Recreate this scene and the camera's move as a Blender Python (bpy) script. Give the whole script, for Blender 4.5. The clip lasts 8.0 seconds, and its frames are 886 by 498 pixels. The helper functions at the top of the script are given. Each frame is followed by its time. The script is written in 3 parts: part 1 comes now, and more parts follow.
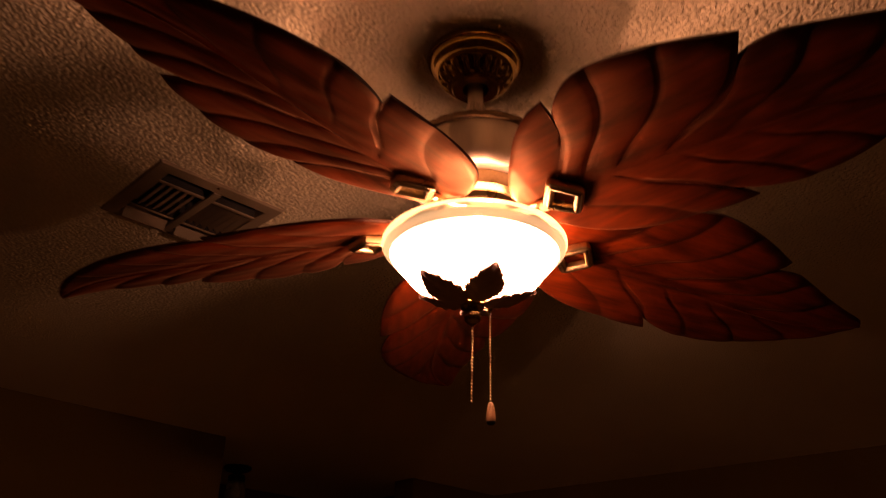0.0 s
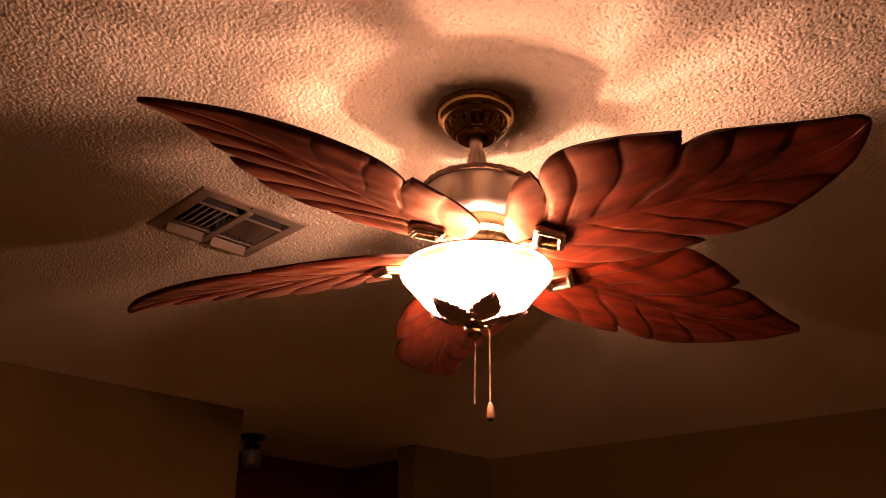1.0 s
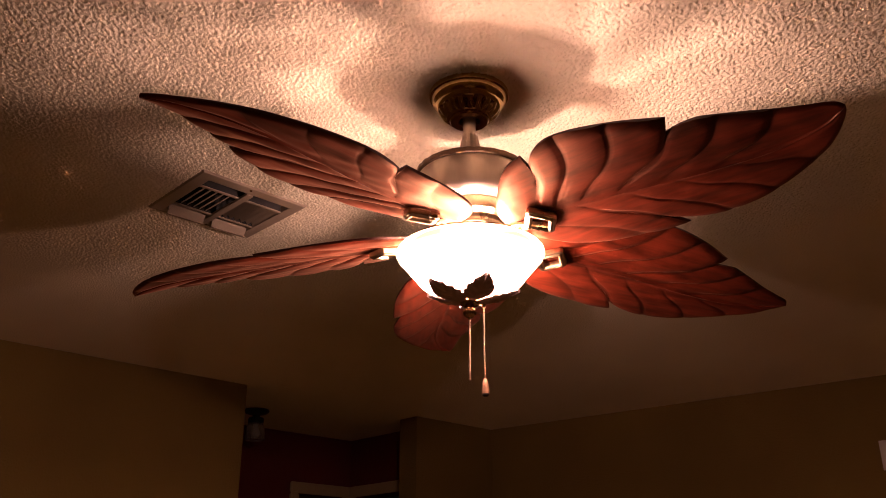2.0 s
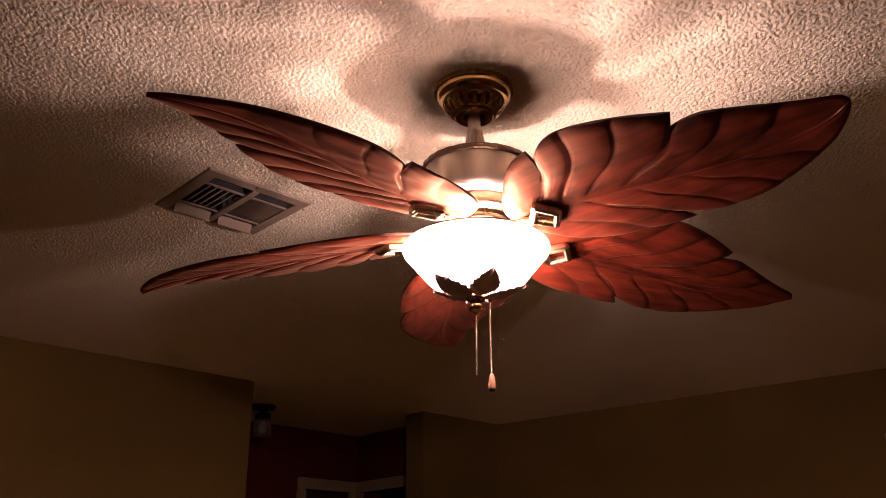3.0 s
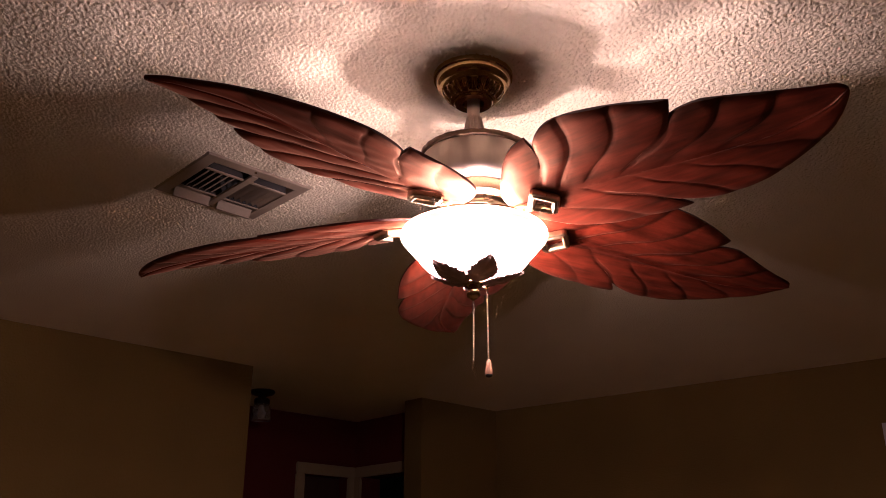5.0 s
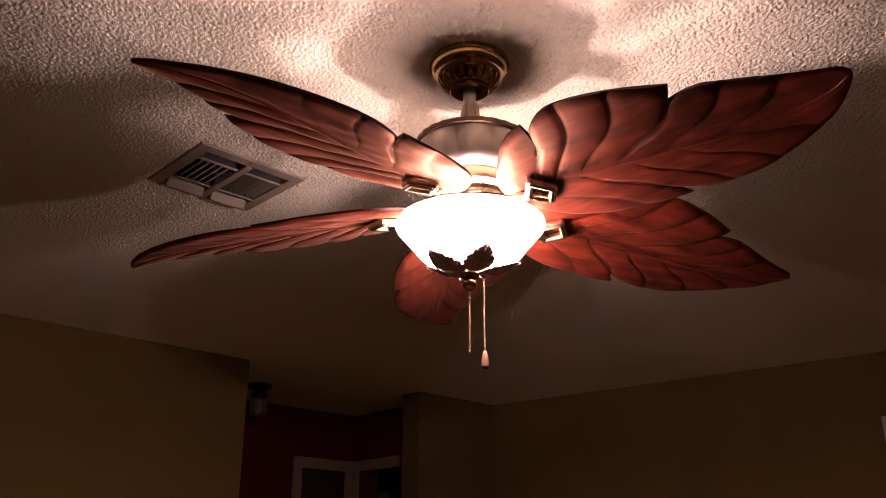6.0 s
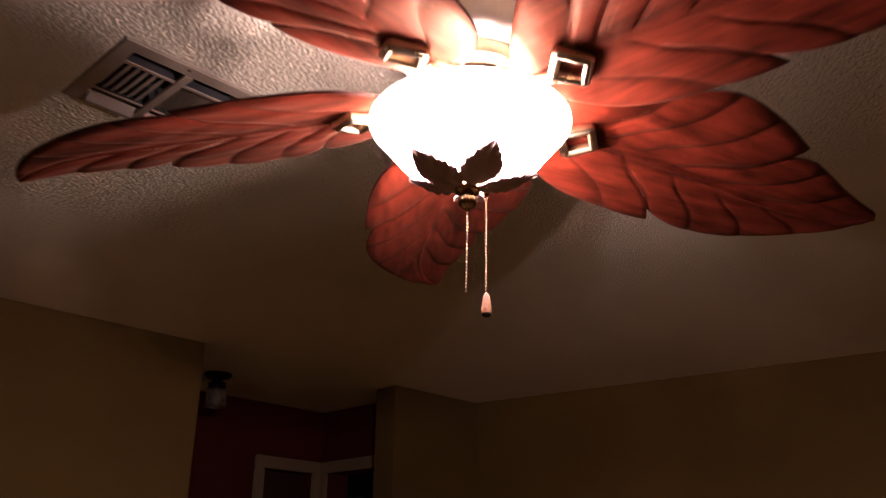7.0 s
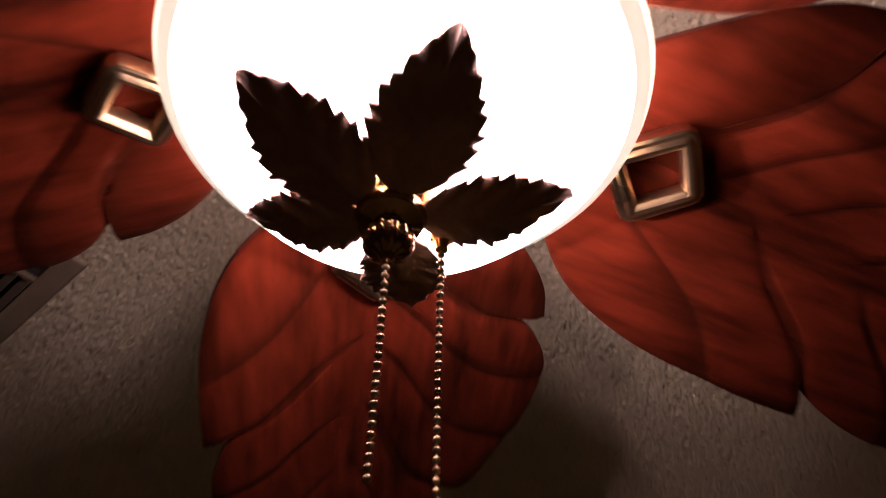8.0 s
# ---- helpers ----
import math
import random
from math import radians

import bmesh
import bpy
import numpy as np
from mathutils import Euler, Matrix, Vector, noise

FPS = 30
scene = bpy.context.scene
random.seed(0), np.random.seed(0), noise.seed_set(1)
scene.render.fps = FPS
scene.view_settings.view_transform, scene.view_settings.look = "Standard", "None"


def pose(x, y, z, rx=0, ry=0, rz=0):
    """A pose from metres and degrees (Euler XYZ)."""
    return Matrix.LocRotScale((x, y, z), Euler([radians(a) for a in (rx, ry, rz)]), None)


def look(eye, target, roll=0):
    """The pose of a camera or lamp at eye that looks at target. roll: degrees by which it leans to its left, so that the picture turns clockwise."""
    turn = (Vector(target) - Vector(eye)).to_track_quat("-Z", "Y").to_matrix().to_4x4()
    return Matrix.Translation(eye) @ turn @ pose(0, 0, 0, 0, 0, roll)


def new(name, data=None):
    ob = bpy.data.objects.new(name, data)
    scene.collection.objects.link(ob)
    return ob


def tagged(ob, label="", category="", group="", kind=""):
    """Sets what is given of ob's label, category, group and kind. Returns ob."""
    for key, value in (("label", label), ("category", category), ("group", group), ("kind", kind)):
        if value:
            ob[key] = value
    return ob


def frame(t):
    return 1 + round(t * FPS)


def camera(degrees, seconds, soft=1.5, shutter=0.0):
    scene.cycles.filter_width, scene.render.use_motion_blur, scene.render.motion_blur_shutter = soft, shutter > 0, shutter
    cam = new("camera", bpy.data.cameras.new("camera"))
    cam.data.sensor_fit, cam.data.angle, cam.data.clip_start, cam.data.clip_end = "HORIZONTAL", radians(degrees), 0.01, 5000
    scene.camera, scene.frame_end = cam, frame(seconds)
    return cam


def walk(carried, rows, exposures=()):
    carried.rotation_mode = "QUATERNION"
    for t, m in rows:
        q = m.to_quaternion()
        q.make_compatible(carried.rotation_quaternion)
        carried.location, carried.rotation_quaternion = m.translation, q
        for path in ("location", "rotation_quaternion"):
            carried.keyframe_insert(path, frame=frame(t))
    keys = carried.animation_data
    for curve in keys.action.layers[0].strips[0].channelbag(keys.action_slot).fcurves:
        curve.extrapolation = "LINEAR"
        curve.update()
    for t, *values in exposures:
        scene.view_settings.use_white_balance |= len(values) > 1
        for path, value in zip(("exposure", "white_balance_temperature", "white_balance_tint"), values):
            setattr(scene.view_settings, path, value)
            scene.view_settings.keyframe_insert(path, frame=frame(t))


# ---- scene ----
# ---------- camera ----------
cam = camera(54.0, 8.0, soft=0.9, shutter=0.5)
PATH = [
    (0, -0.0487, -1.0518, 1.5922, -0.05, 26.82, 1.03),
    (0.5, -0.0891, -1.2396, 1.5833, -0.25, 25.35, 0.69),
    (1, -0.0712, -1.3249, 1.5815, -0.47, 24.09, 0.48),
    (1.5, -0.0616, -1.3604, 1.5807, -0.67, 22.84, 0.03),
    (3, -0.0642, -1.3767, 1.5791, -0.1, 21.89, -0.44),
    (3.5, -0.064, -1.3758, 1.5792, 0.11, 21.66, -0.16),
    (4, -0.0623, -1.3765, 1.5782, 0.07, 21.45, -0.07),
    (4.5, -0.0602, -1.3783, 1.5767, -0.0, 21.26, 0.04),
    (6, -0.054, -1.354, 1.5758, -0.12, 20.73, -0.02),
    (6.5, -0.0482, -1.2448, 1.5743, -0.12, 20.69, 0.74),
    (7, -0.0625, -0.9487, 1.5924, -1.56, 21.31, 0.82),
    (7.3, -0.0537, -0.7344, 1.6196, -2.55, 25.53, 0.05),
    (7.5, -0.0193, -0.552, 1.6295, -2.37, 32.5, 0.81),
    (7.7, -0.001, -0.4028, 1.6857, -1.91, 38.23, 1.35),
    (8, 0.0085, -0.2462, 1.7518, -1.96, 46.16, 1.65),
]


def aim(yaw, pitch):
    a, b = radians(yaw), radians(pitch)
    return Vector((-math.sin(a) * math.cos(b), math.cos(a) * math.cos(b), math.sin(b)))


EXPOSURES = [
    (0.0, -1.85, 9600, 60), (0.5, -0.82, 8600, 58), (1.0, -0.08, 7200, 55), (1.5, 0.05, 6400, 46),
    (3.0, 0.04, 5000, 28), (4.5, 0.0, 4650, 25), (6.0, 0.0, 4600, 24), (7.0, 0.24, 4500, 20),
    (7.5, 0.12, 4400, 15), (7.7, -0.32, 4500, 15), (8.0, -1.85, 4700, 20),
]
walk(cam, [(t, look((x, y, z), Vector((x, y, z)) + aim(yaw, pitch), roll)) for t, x, y, z, yaw, pitch, roll in PATH], EXPOSURES)

# ---------- light: the fan's own bulb, in an otherwise dark house ----------
world = bpy.data.worlds.new("night")
scene.world = world
world.use_nodes = True
world.node_tree.nodes["Background"].inputs[0].default_value = (1.0, 0.7, 0.45, 1)
world.node_tree.nodes["Background"].inputs[1].default_value = 0.0015

WARM = (1.0, 0.60, 0.39)


def bulb_light(name, power, radius, place):
    data = bpy.data.lights.new(name, "POINT")
    data.energy, data.shadow_soft_size, data.color = power, radius, WARM
    ob = new(name, data)
    ob.location = place
    return ob


# a cluster of three bulbs in the bowl
bulb_light("bulb_light", 12.5, 0.007, (0.0115, -0.004, 2.1205))
bulb_light("bulb_light", 9.0, 0.007, (-0.0025, -0.011, 2.0915))
bulb_light("bulb_light", 9.0, 0.005, (0.0125, 0.0515, 2.0730))

# ---------- materials ----------


def material(name):
    m = bpy.data.materials.new(name)
    m.use_nodes = True
    m.node_tree.nodes.clear()
    return m, m.node_tree.nodes, m.node_tree.links


def ramp(nodes, stops):
    r = nodes.new("ShaderNodeValToRGB")
    while len(r.color_ramp.elements) < len(stops):
        r.color_ramp.elements.new(0.5)
    for e, (p, c) in zip(r.color_ramp.elements, stops):
        e.position, e.color = p, (*c, 1)
    return r


def surface(name, low, high, rough=0.6, metal=0.0, scale=8.0, fine=120.0, bump=0.2, distance=0.002, stretch=(1, 1, 1), coat=0.0, spread=(0.3, 0.7), shine=0.5, tint=(1, 1, 1), shade_glaze=None, ior=1.5, varnish=None):
    """Two scales of colour change, a fine relief and uneven gloss."""
    m, n, l = material(name)
    out, bsdf = n.new("ShaderNodeOutputMaterial"), n.new("ShaderNodeBsdfPrincipled")
    co, mp = n.new("ShaderNodeTexCoord"), n.new("ShaderNodeMapping")
    mp.inputs["Scale"].default_value = stretch
    info = n.new("ShaderNodeObjectInfo")
    shift = n.new("ShaderNodeVectorMath")
    shift.operation = "SCALE"
    shift.inputs[0].default_value = (7.0, 3.0, 5.0)
    l.new(info.outputs["Random"], shift.inputs["Scale"])
    l.new(shift.outputs[0], mp.inputs["Location"])
    l.new(co.outputs["Object"], mp.inputs["Vector"])
    a, b = n.new("ShaderNodeTexNoise"), n.new("ShaderNodeTexNoise")
    a.inputs["Scale"].default_value, a.inputs["Detail"].default_value = scale, 5
    b.inputs["Scale"].default_value, b.inputs["Detail"].default_value = fine, 3
    for t in (a, b):
        l.new(mp.outputs[0], t.inputs["Vector"])
    mix = n.new("ShaderNodeMath")
    mix.operation = "MULTIPLY_ADD"
    mix.inputs[1].default_value = 0.35
    l.new(b.outputs[0], mix.inputs[0])
    keep = n.new("ShaderNodeMath")
    keep.operation = "MULTIPLY"
    keep.inputs[1].default_value = 0.65
    l.new(a.outputs[0], keep.inputs[0])
    l.new(keep.outputs[0], mix.inputs[2])
    r = ramp(n, [(spread[0], low), (spread[1], high)])
    l.new(mix.outputs[0], r.inputs[0])
    colour = r.outputs[0]
    # shade of grooves and edges painted into the base colour, as a dark finish
    if shade_glaze:
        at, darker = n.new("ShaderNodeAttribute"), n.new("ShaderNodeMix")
        at.attribute_name = "shade_glaze"
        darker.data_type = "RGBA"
        darker.inputs["B"].default_value = (*shade_glaze, 1)
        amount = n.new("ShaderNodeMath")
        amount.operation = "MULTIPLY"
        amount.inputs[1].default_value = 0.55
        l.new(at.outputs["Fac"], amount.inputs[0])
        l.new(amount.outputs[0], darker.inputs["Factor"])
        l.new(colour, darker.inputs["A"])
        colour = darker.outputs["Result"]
    l.new(colour, bsdf.inputs["Base Color"])
    rr = n.new("ShaderNodeMapRange")
    rr.inputs["To Min"].default_value, rr.inputs["To Max"].default_value = max(rough - 0.12, 0.03), min(rough + 0.12, 1)
    l.new(a.outputs[0], rr.inputs["Value"])
    l.new(rr.outputs[0], bsdf.inputs["Roughness"])
    bsdf.inputs["Metallic"].default_value = metal
    bsdf.inputs["Coat Weight"].default_value = coat
    bsdf.inputs["IOR"].default_value = ior
    bsdf.inputs["Specular IOR Level"].default_value = shine
    bsdf.inputs["Specular Tint"].default_value = (*tint, 1)
    bsdf.inputs["Coat Roughness"].default_value = 0.25
    bp = n.new("ShaderNodeBump")
    bp.inputs["Strength"].default_value, bp.inputs["Distance"].default_value = bump, distance
    l.new(b.outputs[0], bp.inputs["Height"])
    l.new(bp.outputs[0], bsdf.inputs["Normal"])
    shader = bsdf.outputs[0]
    if varnish:
        gloss, facing, both = n.new("ShaderNodeBsdfGlossy"), n.new("ShaderNodeFresnel"), n.new("ShaderNodeMixShader")
        gloss.inputs["Color"].default_value = (*varnish, 1)
        facing.inputs["IOR"].default_value = ior
        l.new(rr.outputs[0], gloss.inputs["Roughness"])
        for node in (gloss, facing):
            l.new(bp.outputs[0], node.inputs["Normal"])
        l.new(facing.outputs[0], both.inputs[0])
        l.new(shader, both.inputs[1])
        l.new(gloss.outputs[0], both.inputs[2])
        shader = both.outputs[0]
    l.new(shader, out.inputs[0])
    return m


def textured_paint(name, low, high, grain, strength, distance):
    """Sprayed, knocked-down plaster under matt paint."""
    m, n, l = material(name)
    out, bsdf = n.new("ShaderNodeOutputMaterial"), n.new("ShaderNodeBsdfPrincipled")
    co = n.new("ShaderNodeTexCoord")
    big, mid, small = (n.new("ShaderNodeTexNoise") for _ in range(3))
    for t, s, d in ((big, 1.3, 3), (mid, grain, 2), (small, grain * 3.1, 2)):
        t.inputs["Scale"].default_value, t.inputs["Detail"].default_value = s, d
        l.new(co.outputs["Object"], t.inputs["Vector"])
    r = ramp(n, [(0.3, low), (0.7, high)])
    l.new(big.outputs[0], r.inputs[0])
    l.new(r.outputs[0], bsdf.inputs["Base Color"])
    blob = ramp(n, [(0.42, (0, 0, 0)), (0.62, (1, 1, 1))])
    l.new(mid.outputs[0], blob.inputs[0])
    add = n.new("ShaderNodeMath")
    add.operation = "MULTIPLY_ADD"
    add.inputs[1].default_value = 0.35
    l.new(small.outputs[0], add.inputs[0])
    l.new(blob.outputs[0], add.inputs[2])
    bp = n.new("ShaderNodeBump")
    bp.inputs["Strength"].default_value, bp.inputs["Distance"].default_value = strength, distance
    l.new(add.outputs[0], bp.inputs["Height"])
    l.new(bp.outputs[0], bsdf.inputs["Normal"])
    bsdf.inputs["Roughness"].default_value = 0.9
    bsdf.inputs["Specular IOR Level"].default_value = 0.25
    l.new(bsdf.outputs[0], out.inputs[0])
    return m


def lit_glass(name, low, high, clear, glow_colour, strength, grain):
    """Frosted glass round the lit bulb: part of the light passes straight through, part is scattered as a clouded glow under a glossy skin."""
    m, n, l = material(name)
    out, skin, glow, both = n.new("ShaderNodeOutputMaterial"), n.new("ShaderNodeBsdfPrincipled"), n.new("ShaderNodeEmission"), n.new("ShaderNodeAddShader")
    passing, mix = n.new("ShaderNodeBsdfTransparent"), n.new("ShaderNodeMixShader")
    passing.inputs[0].default_value = (1.0, 0.97, 0.92, 1)
    mix.inputs[0].default_value = clear
    co, cloud = n.new("ShaderNodeTexCoord"), n.new("ShaderNodeTexNoise")
    cloud.inputs["Scale"].default_value, cloud.inputs["Detail"].default_value = grain, 4
    l.new(co.outputs["Object"], cloud.inputs["Vector"])
    r = ramp(n, [(0.25, low), (0.75, high)])
    l.new(cloud.outputs[0], r.inputs[0])
    l.new(r.outputs[0], skin.inputs["Base Color"])
    g = ramp(n, [(0.25, [0.9 * c for c in glow_colour]), (0.75, glow_colour)])
    l.new(cloud.outputs[0], g.inputs[0])
    l.new(g.outputs[0], glow.inputs[0])
    glow.inputs[1].default_value = strength
    skin.inputs["Roughness"].default_value = 0.28
    l.new(skin.outputs[0], mix.inputs[1])
    l.new(passing.outputs[0], mix.inputs[2])
    l.new(mix.outputs[0], both.inputs[0])
    l.new(glow.outputs[0], both.inputs[1])
    l.new(both.outputs[0], out.inputs[0])
    return m


def clear_glass(name, tint):
    m, n, l = material(name)
    out, bsdf = n.new("ShaderNodeOutputMaterial"), n.new("ShaderNodeBsdfPrincipled")
    bsdf.inputs["Base Color"].default_value = (*tint, 1)
    bsdf.inputs["Transmission Weight"].default_value = 0.9
    bsdf.inputs["Roughness"].default_value = 0.08
    l.new(bsdf.outputs[0], out.inputs[0])
    return m


CEILING = textured_paint("sprayed_ceiling_paint", (0.70, 0.62, 0.43), (0.78, 0.70, 0.51), 175.0, 0.42, 0.003)
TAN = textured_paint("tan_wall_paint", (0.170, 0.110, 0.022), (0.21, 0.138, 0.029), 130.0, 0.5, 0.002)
RED = textured_paint("dark_red_wall_paint", (0.10, 0.012, 0.010), (0.13, 0.02, 0.014), 130.0, 0.5, 0.002)
WOOD = surface("carved_mahogany", (0.021, 0.0032, 0.0011), (0.168, 0.0215, 0.0052), rough=0.50, scale=12, fine=55, bump=0.10, distance=0.0012, stretch=(0.35, 2.2, 1.0), coat=0.0, shine=0.0, spread=(0.34, 0.66), ior=1.35, varnish=(0.95, 0.56, 0.34), shade_glaze=(0.014, 0.0035, 0.0016))
EDGE = surface("dark_burnished_edge", (0.035, 0.008, 0.005), (0.08, 0.02, 0.012), rough=0.45, scale=12, fine=90, stretch=(0.3, 2, 2), coat=0.2)
BRASS = surface("antique_brass", (0.48, 0.31, 0.11), (0.68, 0.48, 0.20), rough=0.17, metal=1.0, scale=30, fine=260, bump=0.05)
SILVERED = surface("dull_silvered_brass", (0.44, 0.33, 0.19), (0.63, 0.50, 0.32), rough=0.30, metal=1.0, scale=30, fine=260, bump=0.06)
BRONZE = surface("dark_aged_brass", (0.30, 0.18, 0.065), (0.52, 0.34, 0.13), rough=0.22, metal=1.0, scale=25, fine=220, bump=0.12)
PEWTER = surface("brushed_bronze_housing", (0.66, 0.54, 0.43), (0.78, 0.65, 0.52), rough=0.36, metal=0.5, scale=14, fine=160, bump=0.06, stretch=(1, 1, 0.25))
LEAF = surface("cast_bronze_leaf", (0.42, 0.28, 0.24), (0.56, 0.39, 0.34), rough=0.5, metal=0.3, scale=60, fine=300, bump=0.3, distance=0.001)
BOWL = lit_glass("frosted_white_glass", (0.74, 0.70, 0.62), (0.82, 0.78, 0.70), 0.65, WARM, 40.0, 22)
RIM = lit_glass("cased_white_rim_glass", (0.72, 0.64, 0.50), (0.84, 0.78, 0.64), 0.04, (1.0, 0.80, 0.42), 2.3, 30)
LIP = lit_glass("white_lip_glass", (0.66, 0.58, 0.46), (0.76, 0.69, 0.56), 0.25, (1.0, 0.80, 0.40), 1.4, 30)
UMBER = surface("umber_bronze", (0.09, 0.055, 0.03), (0.20, 0.13, 0.075), rough=0.36, metal=0.9, scale=25, fine=220, bump=0.1)
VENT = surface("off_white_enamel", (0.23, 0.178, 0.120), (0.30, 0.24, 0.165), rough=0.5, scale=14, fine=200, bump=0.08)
DUCT = surface("black_duct", (0.012, 0.011, 0.010), (0.03, 0.027, 0.024), rough=0.9)
FOB = surface("pale_wooden_fob", (0.42, 0.22, 0.11), (0.60, 0.35, 0.19), rough=0.45, scale=40, fine=300, stretch=(1, 1, 0.2), coat=0.3)
TRIM = surface("off_white_trim_paint", (0.33, 0.255, 0.135), (0.40, 0.315, 0.18), rough=0.5, scale=4, fine=90, bump=0.06)
DOORPAINT = surface("dark_brown_door", (0.05, 0.022, 0.014), (0.08, 0.036, 0.022), rough=0.5, scale=6, fine=80, stretch=(2, 2, 0.3))
BLACK = surface("black_iron", (0.012, 0.011, 0.011), (0.03, 0.027, 0.025), rough=0.45, metal=0.6, scale=20, fine=200)
GREEN = surface("grey_green_paint", (0.22, 0.34, 0.27), (0.28, 0.42, 0.34), rough=0.6, scale=4, fine=90)
CARPET = surface("beige_carpet", (0.70, 0.55, 0.23), (0.80, 0.65, 0.31), rough=0.95, scale=6, fine=400, bump=0.6, distance=0.004)
PLASTIC = surface("white_plastic", (0.60, 0.56, 0.50), (0.68, 0.64, 0.58), rough=0.4, scale=8, fine=150, bump=0.03)
GLASS = clear_glass("clear_lamp_glass", (0.9, 0.9, 0.88))

# ---------- mesh helpers ----------


def mesh_of(name, bm, mats, smooth=35, turn_out=True):
    if turn_out:
        bmesh.ops.recalc_face_normals(bm, faces=bm.faces)
    me = bpy.data.meshes.new(name)
    bm.to_mesh(me)
    bm.free()
    for m in mats if isinstance(mats, (list, tuple)) else [mats]:
        me.materials.append(m)
    if smooth:
        me.polygons.foreach_set("use_smooth", [True] * len(me.polygons))
        me.set_sharp_from_angle(angle=radians(smooth))
    return me


def part(name, bm, mats, parent=None, label="", place=None, smooth=35):
    ob = new(name, mesh_of(name, bm, mats, smooth))
    if parent:
        ob.parent = parent
    if place:
        ob.matrix_basis = place
    if label:
        ob["label"] = label
    return ob


def lathe(profile, steps=48, ribs=0, depth=0.0, span=(0, 0)):
    """A turned shape from (radius, height) pairs; ribs flutes between two heights."""
    bm = bmesh.new()
    rings = []
    for r, z in profile:
        if r < 1e-5:
            rings.append([bm.verts.new((0, 0, z))])
            continue
        ring = []
        for i in range(steps):
            a = 2 * math.pi * i / steps
            k = r
            if ribs and span[0] <= z <= span[1]:
                k = r - depth * (0.5 + 0.5 * math.cos(ribs * a)) ** 2
            ring.append(bm.verts.new((k * math.cos(a), k * math.sin(a), z)))
        rings.append(ring)
    for a, b in zip(rings, rings[1:]):
        for i in range(steps):
            j = (i + 1) % steps
            if len(a) == 1 and len(b) == 1:
                continue
            if len(a) == 1:
                bm.faces.new((a[0], b[i], b[j]))
            elif len(b) == 1:
                bm.faces.new((a[i], b[0], a[j]))
            else:
                bm.faces.new((a[i], b[i], b[j], a[j]))
    return bm


def add_box(bm, lo, hi, m=None):
    lo, hi = Vector(lo), Vector(hi)
    t = Matrix.Translation((lo + hi) / 2) @ Matrix.Diagonal((*(hi - lo), 1))
    return bmesh.ops.create_cube(bm, size=1, matrix=(m or Matrix()) @ t)["verts"]


def box(lo, hi, bevel=0.0, m=None):
    bm = bmesh.new()
    add_box(bm, lo, hi, m)
    if bevel:
        bmesh.ops.bevel(bm, geom=bm.edges[:], offset=bevel, segments=2, profile=0.6, affect="EDGES")
    return bm


def sweep(points, section, closed=True, lift=None):
    """A bar along a path in the plane z = 0 (or lifted per point), with mitred corners; section: (out, up) pairs."""
    bm = bmesh.new()
    n = len(points)
    rings = []
    for i, p in enumerate(points):
        p = Vector(p)
        a = Vector(points[i - 1]) if closed or i else p - (Vector(points[1]) - p)
        b = Vector(points[(i + 1) % n]) if closed or i < n - 1 else p + (p - Vector(points[i - 1]))
        d0, d1 = (p - a).normalized(), (b - p).normalized()
        n0, n1 = Vector((d0.y, -d0.x)), Vector((d1.y, -d1.x))
        mid = (n0 + n1).normalized()
        k = 1 / max(mid.dot(n0), 0.4)
        rings.append([bm.verts.new((p.x + mid.x * o * k, p.y + mid.y * o * k, h + (lift[i] if lift else 0))) for o, h in section])
    m = len(section)
    for i in range(n if closed else n - 1):
        a, b = rings[i], rings[(i + 1) % n]
        for j in range(m):
            bm.faces.new((a[j], a[(j + 1) % m], b[(j + 1) % m], b[j]))
    if not closed:
        bm.faces.new(rings[0])
        bm.faces.new(rings[-1][::-1])
    return bm


# ---------- the room: its walls stand at 43.5 degrees to the walk ----------
TURN = pose(0, 0, 0, 0, 0, 43.5)
H = 2.44
U0, U1, V0, V1 = -2.1, 2.45, -2.4, 2.23
HALL_V, HALL_U0, HALL_U1 = 3.01, 0.2, 2.10
VENT_U, VENT_V = (-0.213, 0.056), (0.586, 0.841)


def structure(name, bm, mats, label, smooth=0):
    return tagged(part(name, bm, mats, None, "", TURN, smooth), label, "", "", "structure")


def sprayed_relief(n, cell, seed):
    """A height field of flattened splatter: a blurred random field, cut off into islands and pits."""
    rng = np.random.default_rng(seed)
    f = np.fft.fft2(rng.standard_normal((n, n)))
    k = np.hypot(np.fft.fftfreq(n, cell)[:, None], np.fft.fftfreq(n, cell)[None, :])

    def band(size):
        g = np.fft.ifft2(f * np.exp(-(k * size) ** 2) * (1 - np.exp(-(k * size * 2.2) ** 2))).real
        return g / g.std()

    main, fine = band(0.0056), band(0.0095)
    return np.clip((main + 1.2) / 0.4, 0, 1), fine


